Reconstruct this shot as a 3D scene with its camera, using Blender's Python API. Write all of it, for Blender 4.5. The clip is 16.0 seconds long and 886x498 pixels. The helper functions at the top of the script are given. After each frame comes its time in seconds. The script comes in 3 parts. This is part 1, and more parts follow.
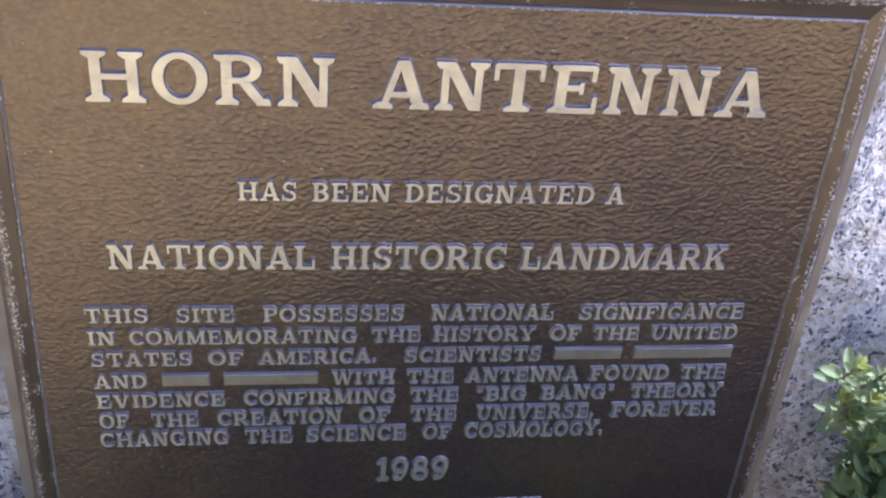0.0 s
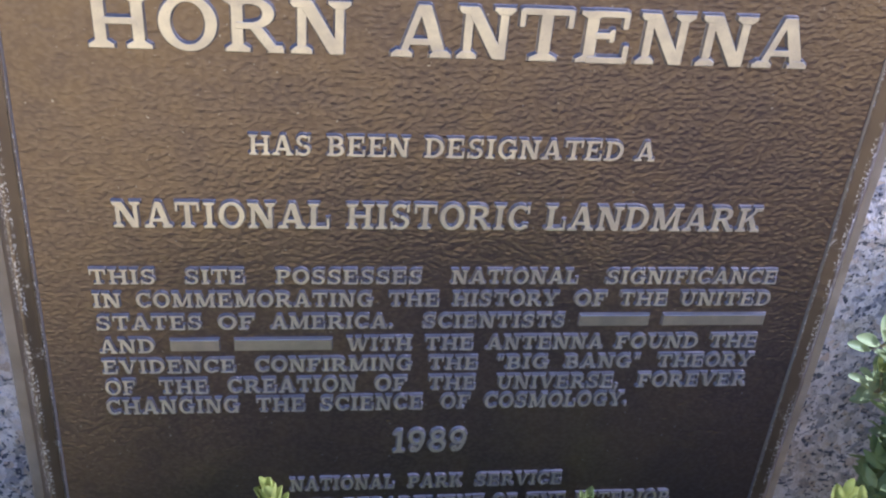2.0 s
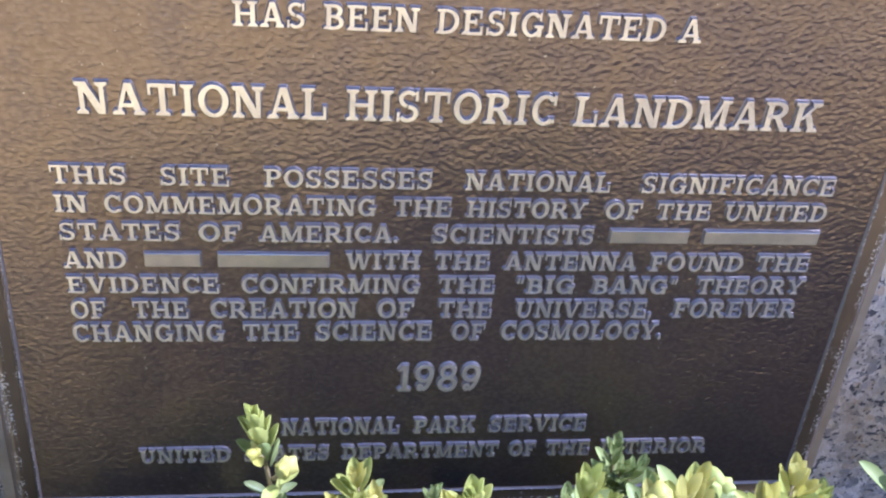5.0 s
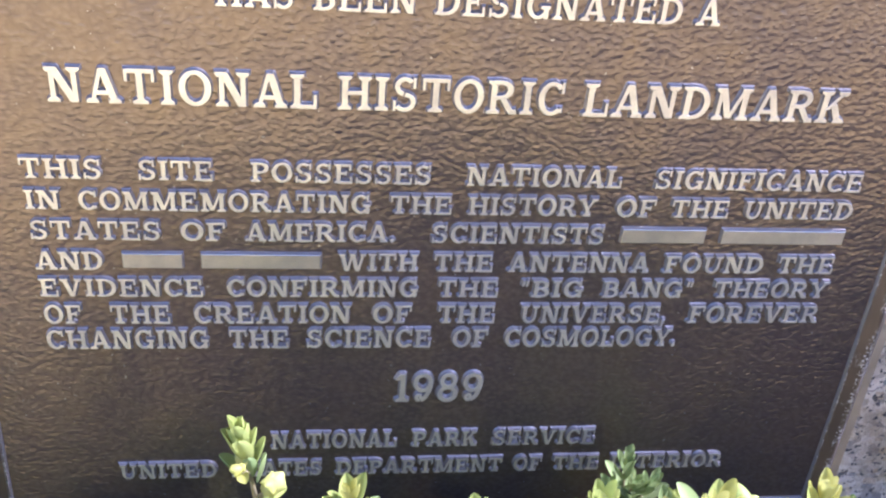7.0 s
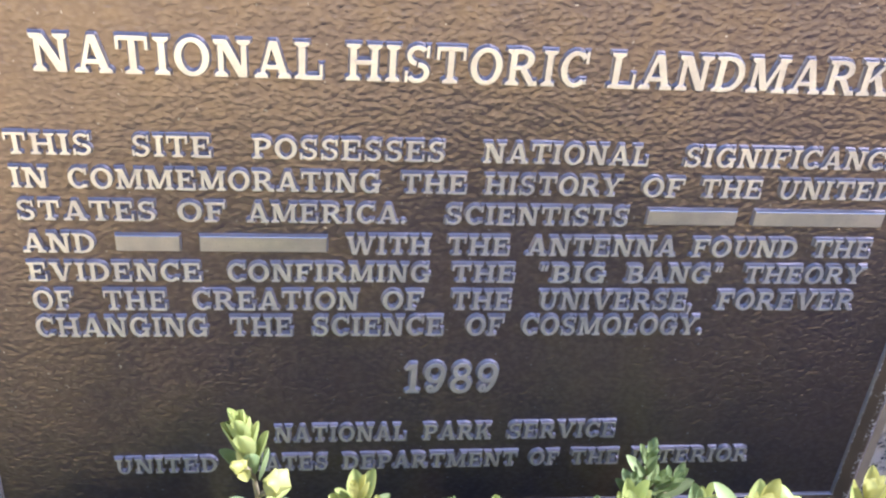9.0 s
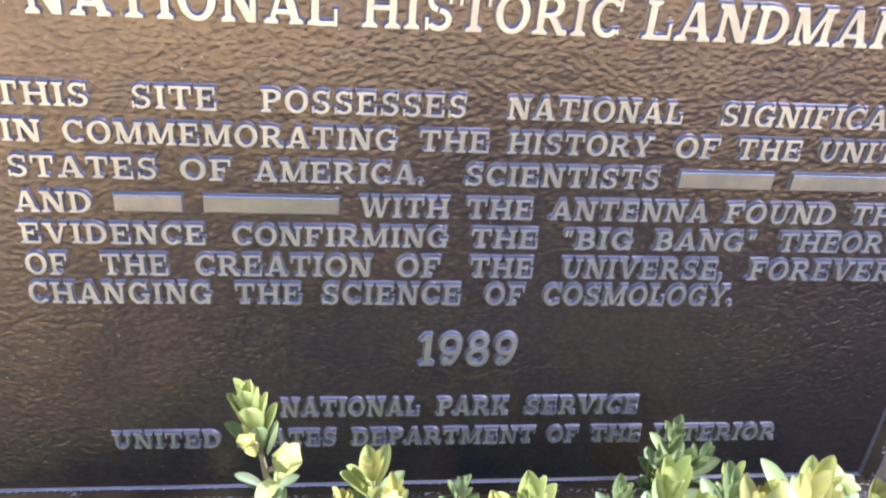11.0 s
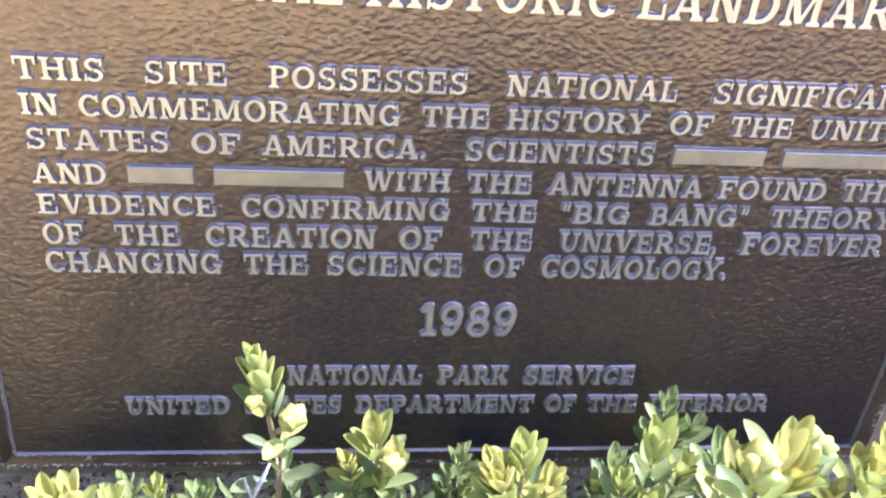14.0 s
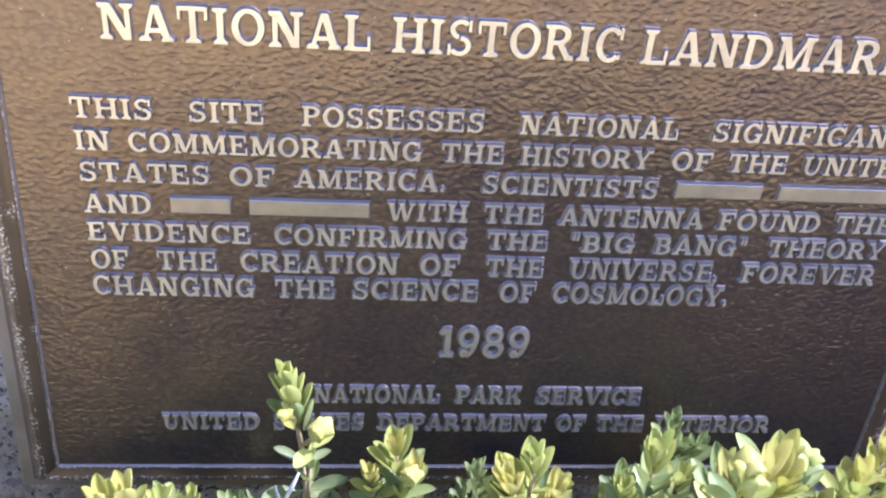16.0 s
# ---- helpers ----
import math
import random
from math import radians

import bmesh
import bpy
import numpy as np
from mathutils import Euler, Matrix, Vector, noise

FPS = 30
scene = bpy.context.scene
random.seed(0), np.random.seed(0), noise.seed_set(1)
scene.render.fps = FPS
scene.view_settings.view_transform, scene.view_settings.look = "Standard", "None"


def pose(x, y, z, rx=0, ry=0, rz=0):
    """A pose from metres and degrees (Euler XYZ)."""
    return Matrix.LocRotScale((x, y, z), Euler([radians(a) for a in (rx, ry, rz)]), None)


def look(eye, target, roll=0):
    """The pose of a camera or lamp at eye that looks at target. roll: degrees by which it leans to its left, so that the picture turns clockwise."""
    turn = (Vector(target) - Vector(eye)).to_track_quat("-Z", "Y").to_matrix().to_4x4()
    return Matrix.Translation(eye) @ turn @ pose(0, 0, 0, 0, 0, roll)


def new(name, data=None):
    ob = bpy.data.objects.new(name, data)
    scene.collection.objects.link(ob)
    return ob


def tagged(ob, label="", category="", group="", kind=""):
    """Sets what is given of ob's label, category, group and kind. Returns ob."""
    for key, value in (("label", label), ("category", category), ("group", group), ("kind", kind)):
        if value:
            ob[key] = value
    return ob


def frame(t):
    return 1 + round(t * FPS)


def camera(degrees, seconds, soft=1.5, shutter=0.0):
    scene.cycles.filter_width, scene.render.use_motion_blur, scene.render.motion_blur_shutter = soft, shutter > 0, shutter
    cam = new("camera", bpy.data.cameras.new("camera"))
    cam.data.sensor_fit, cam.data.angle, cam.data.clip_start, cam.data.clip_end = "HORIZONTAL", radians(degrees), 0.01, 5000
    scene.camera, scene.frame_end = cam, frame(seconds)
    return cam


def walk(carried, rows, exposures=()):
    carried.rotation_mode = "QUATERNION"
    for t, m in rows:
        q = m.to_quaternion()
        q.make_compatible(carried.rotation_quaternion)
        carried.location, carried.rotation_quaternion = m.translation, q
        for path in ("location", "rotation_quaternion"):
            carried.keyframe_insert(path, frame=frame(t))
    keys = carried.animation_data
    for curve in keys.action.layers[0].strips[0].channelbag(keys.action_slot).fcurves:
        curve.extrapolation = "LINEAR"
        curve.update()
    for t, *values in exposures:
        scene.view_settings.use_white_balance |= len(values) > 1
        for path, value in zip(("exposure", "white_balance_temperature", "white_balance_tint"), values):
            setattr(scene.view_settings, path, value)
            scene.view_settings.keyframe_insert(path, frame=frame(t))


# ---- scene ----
cam = camera(49.0, 16.0, soft=2.2)
PATH = [
    (0, (-0.0682, 0.0768, 1.2544), (0.2165, 1.751, 0.1979), 5.34),
    (0.5, (-0.0681, 0.0792, 1.2523), (0.2103, 1.7504, 0.1895), 5.24),
    (1, (-0.0693, 0.0809, 1.2478), (0.2077, 1.7498, 0.181), 5.25),
    (1.5, (-0.0692, 0.0851, 1.2407), (0.1986, 1.7512, 0.1671), 5.14),
    (2, (-0.0703, 0.0908, 1.2313), (0.1951, 1.7484, 0.1441), 5.23),
    (2.5, (-0.0701, 0.0947, 1.2181), (0.1925, 1.7507, 0.1279), 5.25),
    (3, (-0.07, 0.0982, 1.2033), (0.1937, 1.7568, 0.1173), 5.36),
    (3.5, (-0.0694, 0.1016, 1.1891), (0.1938, 1.7622, 0.106), 5.37),
    (4, (-0.0685, 0.1068, 1.1771), (0.1939, 1.7656, 0.0911), 5.37),
    (4.5, (-0.0681, 0.1127, 1.1665), (0.1961, 1.7715, 0.0809), 5.42),
    (7, (-0.0628, 0.141, 1.1377), (0.1997, 1.813, 0.0721), 5.29),
    (7.5, (-0.0653, 0.1474, 1.134), (0.2056, 1.8198, 0.071), 5.52),
    (8, (-0.0657, 0.1541, 1.1314), (0.2049, 1.8211, 0.06), 5.57),
    (8.5, (-0.0655, 0.1594, 1.1273), (0.2013, 1.82, 0.045), 5.54),
    (9, (-0.0637, 0.1624, 1.1213), (0.1918, 1.8213, 0.0338), 5.25),
    (11.5, (-0.0705, 0.1803, 1.096), (0.1963, 1.8153, -0.0245), 5.93),
    (12, (-0.0692, 0.1782, 1.0925), (0.1917, 1.8096, -0.0346), 5.81),
    (12.5, (-0.0663, 0.1756, 1.0927), (0.183, 1.7985, -0.0493), 5.64),
    (13, (-0.0674, 0.1734, 1.0939), (0.1886, 1.7967, -0.046), 5.82),
    (13.5, (-0.0664, 0.1681, 1.0975), (0.1861, 1.7942, -0.0391), 5.83),
    (14, (-0.0684, 0.1642, 1.1045), (0.179, 1.7881, -0.0365), 5.89),
    (14.5, (-0.0717, 0.1604, 1.1118), (0.1745, 1.7821, -0.0327), 6.02),
    (15, (-0.0722, 0.1536, 1.1149), (0.1613, 1.7877, -0.0144), 5.80),
    (15.5, (-0.0734, 0.1476, 1.1182), (0.1508, 1.7922, 0.0022), 5.69),
    (16, (-0.072, 0.139, 1.1204), (0.1378, 1.8003, 0.0268), 5.41),
]
EXPOSURES = [(0, 0.78, 4650, 33), (3, 0.74, 4560, 33), (4, 1.16, 4600, 34), (4.5, 1.25, 4610, 34), (7, 1.68, 4680, 34), (11.8, 1.70, 4740, 34), (12.6, 2.02, 4830, 34), (14.4, 1.79, 4800, 34), (15, 1.77, 4790, 34), (16, 1.52, 4780, 35)]
walk(cam, [(t, look(eye, target, roll)) for t, eye, target, roll in PATH], EXPOSURES)

# ---- sky, sun ----
world = bpy.data.worlds.new("sky")
scene.world = world
world.use_nodes = True
wn = world.node_tree.nodes
sky = wn.new("ShaderNodeTexSky")
sky.sky_type, sky.sun_disc, sky.dust_density = "NISHITA", False, 2.5
SUN = Vector((0.70, 0.02, 1.0)).normalized()
sky.sun_elevation, sky.sun_rotation = math.asin(SUN.z), math.atan2(SUN.x, SUN.y)
world.node_tree.links.new(sky.outputs[0], wn["Background"].inputs[0])
wn["Background"].inputs[1].default_value = 0.15
lamp = bpy.data.lights.new("sun", "SUN")
lamp.energy, lamp.angle, lamp.color = 4.6, radians(0.53), (1.0, 0.95, 0.86)
sun = new("sun", lamp)
sun.matrix_world = look(SUN * 20, (0, 0, 0))


# ---- materials ----
def mat(name, rough=0.6, metal=0.0):
    m = bpy.data.materials.new(name)
    m.use_nodes = True
    b = m.node_tree.nodes["Principled BSDF"]
    b.inputs["Roughness"].default_value, b.inputs["Metallic"].default_value = rough, metal
    return m, m.node_tree.nodes, m.node_tree.links, b


def coords(n, l, scale=(1, 1, 1)):
    g, mp = n.new("ShaderNodeNewGeometry"), n.new("ShaderNodeMapping")
    mp.inputs["Scale"].default_value = scale
    l.new(g.outputs["Position"], mp.inputs["Vector"])
    return mp.outputs[0]


def noise_tex(n, l, vec, scale, detail=4, rough=0.55):
    t = n.new("ShaderNodeTexNoise")
    t.inputs["Scale"].default_value, t.inputs["Detail"].default_value, t.inputs["Roughness"].default_value = scale, detail, rough
    l.new(vec, t.inputs["Vector"])
    return t.outputs["Fac"]


def ramp(n, l, fac, *stops):
    r = n.new("ShaderNodeValToRGB")
    while len(r.color_ramp.elements) < len(stops):
        r.color_ramp.elements.new(0.5)
    for e, (p, c) in zip(r.color_ramp.elements, stops):
        e.position = p
        e.color = (*c, 1) if len(c) == 3 else c
    l.new(fac, r.inputs[0])
    return r.outputs[0]


def mix(n, l, fac, a, b, mode="MIX"):
    m = n.new("ShaderNodeMix")
    m.data_type, m.blend_type = "RGBA", mode
    for socket, v in ((m.inputs[0], fac), (m.inputs[6], a), (m.inputs[7], b)):
        if hasattr(v, "is_linked"):
            l.new(v, socket)
        else:
            socket.default_value = v if isinstance(v, float) else (*v, 1)
    return m.outputs[2]


def bump(n, l, b, height, strength, distance, under=None):
    k = n.new("ShaderNodeBump")
    k.inputs["Strength"].default_value, k.inputs["Distance"].default_value = strength, distance
    l.new(height, k.inputs["Height"])
    if under:
        l.new(under, k.inputs["Normal"])
    l.new(k.outputs[0], b.inputs["Normal"])
    return k.outputs[0]


def grey(v):
    return (v, v, v)


def burnished(m, rough, film=0.0, dull=(0.17, 0.145, 0.15)):
    """Turns a metal into a plain microfacet one with a tight lobe; film: how much dull oxide dims it."""
    n, l, b = m.node_tree.nodes, m.node_tree.links, m.node_tree.nodes["Principled BSDF"]
    g = n.new("ShaderNodeBsdfAnisotropic")
    g.distribution = "BECKMANN"
    for name, other in (("Base Color", "Color"), ("Normal", "Normal")):
        if b.inputs[name].is_linked:
            l.new(b.inputs[name].links[0].from_socket, g.inputs[other])
    g.inputs["Roughness"].default_value = rough
    d, x = n.new("ShaderNodeBsdfDiffuse"), n.new("ShaderNodeMixShader")
    d.inputs["Color"].default_value = (*dull, 1)
    x.inputs[0].default_value = film
    l.new(g.outputs[0], x.inputs[1])
    l.new(d.outputs[0], x.inputs[2])
    l.new(x.outputs[0], n["Material Output"].inputs[0])
    return m


def make_panel():
    m, n, l, b = mat("bronze_lacquer", 0.26, 1.0)
    v = coords(n, l)
    long = coords(n, l, (0.82, 1, 1.1))
    warp, wob = n.new("ShaderNodeVectorMath"), n.new("ShaderNodeTexNoise")
    wob.inputs["Scale"].default_value = 260
    l.new(v, wob.inputs["Vector"])
    warp.operation = "MULTIPLY_ADD"
    warp.inputs[1].default_value = (0.0012, 0.0012, 0.0012)
    l.new(wob.outputs["Color"], warp.inputs[0])
    l.new(long, warp.inputs[2])
    grain = n.new("ShaderNodeTexVoronoi")
    grain.feature = "SMOOTH_F1"
    grain.inputs["Scale"].default_value, grain.inputs["Smoothness"].default_value = 400, 0.3
    l.new(warp.outputs[0], grain.inputs["Vector"])
    soft = n.new("ShaderNodeMath")
    soft.operation = "MULTIPLY_ADD"
    l.new(grain.outputs["Distance"], soft.inputs[0])
    soft.inputs[1].default_value = -0.8
    l.new(noise_tex(n, l, long, 430, 1, 0.4), soft.inputs[2])
    lump = n.new("ShaderNodeMath")
    lump.operation = "ADD"
    l.new(soft.outputs[0], lump.inputs[0])
    lump.inputs[1].default_value = 0.38
    lump = lump.outputs[0]
    fine = noise_tex(n, l, v, 900, 2)
    big = noise_tex(n, l, v, 9, 4)
    patch = noise_tex(n, l, v, 60, 3)
    fleck = ramp(n, l, noise_tex(n, l, v, 420, 2, 0.5), (0.725, grey(0)), (0.75, grey(1)))
    c = ramp(n, l, big, (0.3, (0.134, 0.101, 0.076)), (0.55, (0.175, 0.129, 0.084)), (0.75, (0.222, 0.161, 0.092)))
    c = mix(n, l, ramp(n, l, patch, (0.40, grey(0)), (0.72, grey(0.45))), c, (0.240, 0.170, 0.080))
    # lumps paler than hollows: part of the grain's shading is put into the colour
    c = mix(n, l, ramp(n, l, lump, (0.30, grey(0)), (0.70, grey(0.28))), c, (0.33, 0.25, 0.16))
    l.new(mix(n, l, fleck, c, (0.45, 0.40, 0.33)), b.inputs["Base Color"])
    k = bump(n, l, b, lump, 0.36, 0.0008)
    bump(n, l, b, fine, 0.25, 0.0003, k)
    return burnished(m, 0.33, 0.19, (0.120, 0.104, 0.114))


def make_letter(name, lo, hi, film=0.25, dull=(0.62, 0.55, 0.45)):
    m, n, l, b = mat(name, 0.30, 0.95)
    v = coords(n, l)
    pits = noise_tex(n, l, v, 1500, 3)
    c = ramp(n, l, noise_tex(n, l, v, 75, 4), (0.36, lo), (0.62, hi))
    dark = ramp(n, l, pits, (0.30, grey(0.8)), (0.38, grey(0)))
    l.new(mix(n, l, dark, c, (0.22, 0.17, 0.12)), b.inputs["Base Color"])
    l.new(ramp(n, l, pits, (0.3, grey(0.5)), (0.7, grey(0.3))), b.inputs["Roughness"])
    bump(n, l, b, pits, 0.2, 0.0002)
    return burnished(m, 0.36, film, dull)


def make_border(name, lo, hi):
    """Smooth bronze, rubbed bare in specks where noise lies between lo and hi."""
    m, n, l, b = mat(name, 0.33, 0.80)
    v = coords(n, l)
    big = noise_tex(n, l, v, 14, 3)
    c = ramp(n, l, big, (0.3, (0.125, 0.095, 0.070)), (0.7, (0.20, 0.150, 0.10)))
    wear = noise_tex(n, l, v, 620, 4, 0.62)
    where = noise_tex(n, l, v, 42, 3)
    both = n.new("ShaderNodeMath")
    both.operation = "MULTIPLY"
    l.new(ramp(n, l, wear, (0.53, grey(0)), (0.58, grey(1))), both.inputs[0])
    l.new(ramp(n, l, where, (lo, grey(0)), (hi, grey(1))), both.inputs[1])
    l.new(mix(n, l, both.outputs[0], c, (0.72, 0.67, 0.60)), b.inputs["Base Color"])
    l.new(ramp(n, l, both.outputs[0], (0.0, grey(0.32)), (1.0, grey(0.6))), b.inputs["Roughness"])
    bump(n, l, b, wear, 0.25, 0.0004)
    return m


def make_flange():
    m, n, l, b = mat("dull_flange_bronze", 0.6, 0.3)
    v = coords(n, l)
    l.new(ramp(n, l, noise_tex(n, l, v, 40, 5), (0.3, (0.25, 0.19, 0.11)), (0.7, (0.38, 0.295, 0.185))), b.inputs["Base Color"])
    bump(n, l, b, noise_tex(n, l, v, 700, 3), 0.3, 0.0004)
    return m


def make_granite():
    m, n, l, b = mat("granite", 0.75)
    v = coords(n, l)
    cell = n.new("ShaderNodeTexVoronoi")
    cell.inputs["Scale"].default_value = 210
    warp = n.new("ShaderNodeVectorMath")
    warp.operation = "MULTIPLY_ADD"
    wob = n.new("ShaderNodeTexNoise")
    wob.inputs["Scale"].default_value = 200
    l.new(v, wob.inputs["Vector"])
    l.new(wob.outputs["Color"], warp.inputs[0])
    warp.inputs[1].default_value = (0.007, 0.007, 0.007)
    l.new(v, warp.inputs[2])
    l.new(warp.outputs[0], cell.inputs["Vector"])
    tone = n.new("ShaderNodeSeparateColor")
    l.new(cell.outputs["Color"], tone.inputs[0])
    c = ramp(n, l, tone.outputs[0], (0.0, (0.27, 0.25, 0.23)), (0.22, (0.42, 0.37, 0.31)), (0.45, (0.60, 0.53, 0.43)), (0.8, (0.72, 0.64, 0.52)), (1.0, (0.50, 0.38, 0.25)))
    stain = noise_tex(n, l, v, 13, 5)
    c = mix(n, l, ramp(n, l, stain, (0.46, grey(0)), (0.62, grey(0.6))), c, (0.27, 0.195, 0.105))
    lichen = ramp(n, l, noise_tex(n, l, v, 30, 6, 0.68), (0.52, grey(0)), (0.62, grey(0.45)))
    c = mix(n, l, lichen, c, (0.46, 0.37, 0.19))
    mica = noise_tex(n, l, v, 330, 2, 0.5)
    spread = noise_tex(n, l, v, 70, 2)
    flake = n.new("ShaderNodeMath")
    flake.operation = "MULTIPLY_ADD"
    l.new(spread, flake.inputs[0])
    flake.inputs[1].default_value = 0.25
    l.new(mica, flake.inputs[2])
    c = mix(n, l, ramp(n, l, flake.outputs[0], (0.722, grey(0)), (0.748, grey(0.92))), c, (0.05, 0.05, 0.055))
    l.new(c, b.inputs["Base Color"])
    k = bump(n, l, b, noise_tex(n, l, v, 120, 5, 0.6), 0.75, 0.007)
    bump(n, l, b, cell.outputs["Distance"], 0.2, 0.0015, k)
    return m


def make_leaf(name, young, old, trans):
    m, n, l, b = mat(name, 0.5)
    b.inputs["Specular IOR Level"].default_value = 0.3
    info = n.new("ShaderNodeObjectInfo")
    isl = n.new("ShaderNodeNewGeometry")
    add = n.new("ShaderNodeMath")
    add.operation = "ADD"
    l.new(info.outputs["Random"], add.inputs[0])
    l.new(isl.outputs["Random Per Island"], add.inputs[1])
    wrap = n.new("ShaderNodeMath")
    wrap.operation = "FRACT"
    l.new(add.outputs[0], wrap.inputs[0])
    v = coords(n, l)
    c = ramp(n, l, wrap.outputs[0], (0.0, old), (1.0, young))
    c = mix(n, l, ramp(n, l, noise_tex(n, l, v, 160, 3), (0.35, grey(0)), (0.75, grey(0.4))), c, tuple(0.6 * a + 0.4 * q for a, q in zip(young, (0.55, 0.5, 0.2))))
    l.new(c, b.inputs["Base Color"])
    bump(n, l, b, noise_tex(n, l, v, 900, 3), 0.15, 0.0004)
    t = n.new("ShaderNodeBsdfTranslucent")
    l.new(c, t.inputs[0])
    s = n.new("ShaderNodeMixShader")
    s.inputs[0].default_value = trans
    l.new(b.outputs[0], s.inputs[1])
    l.new(t.outputs[0], s.inputs[2])
    l.new(s.outputs[0], n["Material Output"].inputs[0])
    return m


def make_plain(name, lo, hi, scale, rough=0.85, bumps=0.004, strength=0.6):
    m, n, l, b = mat(name, rough)
    v = coords(n, l)
    f = noise_tex(n, l, v, scale, 6, 0.65)
    c = ramp(n, l, f, (0.3, lo), (0.7, hi))
    c = mix(n, l, ramp(n, l, noise_tex(n, l, v, scale * 0.06, 3), (0.35, grey(0)), (0.7, grey(0.4))), c, tuple(0.55 * a for a in lo))
    l.new(c, b.inputs["Base Color"])
    bump(n, l, b, f, strength, bumps)
    return m


PANEL, LETTER, BORDER, FLANGE, GRANITE = make_panel(), make_letter("bare_bronze", (0.53, 0.46, 0.33), (0.77, 0.68, 0.48)), make_border("smooth_bronze_moulding", 0.60, 0.66), make_flange(), make_granite()
WORN = make_border("rubbed_bronze_crest", 0.40, 0.48)
SIDE = make_letter("letter_flank_bronze", (0.30, 0.265, 0.225), (0.42, 0.37, 0.31), 0.62, (0.27, 0.23, 0.19))
BAR = make_letter("toned_bronze", (0.42, 0.37, 0.30), (0.56, 0.49, 0.38), 0.2, (0.42, 0.37, 0.30))
LEAF_YOUNG = make_leaf("young_leaf", (0.50, 0.51, 0.12), (0.34, 0.38, 0.075), 0.35)
LEAF_CREAM = make_leaf("cream_leaf", (0.53, 0.49, 0.13), (0.47, 0.43, 0.065), 0.35)
LEAF_MID = make_leaf("green_leaf", (0.33, 0.38, 0.12), (0.20, 0.26, 0.075), 0.30)
LEAF_SAGE = make_leaf("sage_leaf", (0.44, 0.48, 0.20), (0.26, 0.33, 0.14), 0.35)
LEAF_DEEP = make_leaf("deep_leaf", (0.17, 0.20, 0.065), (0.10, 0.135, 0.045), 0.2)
# older leaves, coloured darker still to stand for shade inside the hedge
LEAF_OLD_SHADED = make_leaf("shade_darkened_old_leaf", (0.07, 0.10, 0.045), (0.035, 0.055, 0.025), 0.10)
STEM = make_plain("stem_bark", (0.24, 0.19, 0.075), (0.36, 0.27, 0.12), 200, 0.7, 0.0005)
DRY = make_plain("dry_stalk", (0.55, 0.52, 0.42), (0.75, 0.72, 0.62), 300, 0.8, 0.0004)
MULCH = make_plain("mulch", (0.035, 0.024, 0.016), (0.12, 0.08, 0.05), 60, 0.95, 0.02)
LAWN = make_plain("dry_lawn", (0.59, 0.465, 0.17), (0.75, 0.61, 0.28), 45, 0.95, 0.02)


# ---- helpers for meshes ----
def part(name, bm, material, parent, label="", smooth=False):
    me = bpy.data.meshes.new(name)
    bm.normal_update()
    bm.to_mesh(me)
    bm.free()
    for m in material if isinstance(material, tuple) else (material,):
        me.materials.append(m)
    if smooth:
        me.polygons.foreach_set("use_smooth", [True] * len(me.polygons))
    ob = new(name, me)
    ob.parent = parent
    if label:
        tagged(ob, label)
    return ob


def sheet(bm, nu, nv, f):
    """A grid of quads over f(u, v), u and v from 0 to 1."""
    rows = [[bm.verts.new(f(i / nu, j / nv)) for i in range(nu + 1)] for j in range(nv + 1)]
    for j in range(nv):
        for i in range(nu):
            bm.faces.new((rows[j][i], rows[j][i + 1], rows[j + 1][i + 1], rows[j + 1][i]))
    return rows


def tube(bm, points, radii, sides=7):
    rings = []
    for k, p in enumerate(points):
        p = Vector(p)
        d = (Vector(points[min(k + 1, len(points) - 1)]) - Vector(points[max(k - 1, 0)])).normalized()
        a = d.orthogonal().normalized()
        q = d.cross(a)
        rings.append([bm.verts.new(p + radii[k] * (math.cos(t) * a + math.sin(t) * q)) for t in (2 * math.pi * s / sides for s in range(sides))])
    for r0, r1 in zip(rings, rings[1:]):
        for s in range(sides):
            bm.faces.new((r0[s], r0[(s + 1) % sides], r1[(s + 1) % sides], r1[s]))
    bm.faces.new(rings[0][::-1])
    bm.faces.new(rings[-1])


# ---- ground ----
def build_ground():
    bm = bmesh.new()
    sheet(bm, 60, 60, lambda u, v: (math.copysign(abs(2 * u - 1) ** 3, u - 0.5) * 1500, math.copysign(abs(2 * v - 1) ** 3, v - 0.5) * 1500, 0.0))
    tagged(part("ground", bm, LAWN, None), "dry sunlit straw-coloured lawn around the boulder", "ground", kind="structure")
    # unseen dark bed, shaped so the panel's right side mirrors something dark
    bm = bmesh.new()

    def bed(u, v):
        a, r = 2 * math.pi * u, v
        edge = 1.0 + 0.12 * noise.noise((3 * math.cos(a), 3 * math.sin(a), 1.7))
        x, y = 1.98 + 2.4 * r * edge * math.cos(a), 0.05 + 2.05 * r * edge * math.sin(a)
        return (x, y, 0.005 + 0.05 * (1 - r ** 6) + 0.012 * noise.noise((9 * x, 9 * y, 0)) * (1 - r ** 6))

    sheet(bm, 72, 24, bed)
    bmesh.ops.remove_doubles(bm, verts=bm.verts, dist=0.0005)
    tagged(part("mulch_bed", bm, MULCH, None, smooth=True), "unseen dark mulch bed added to darken the plaque's right-hand reflections", "mulch bed", kind="structure")


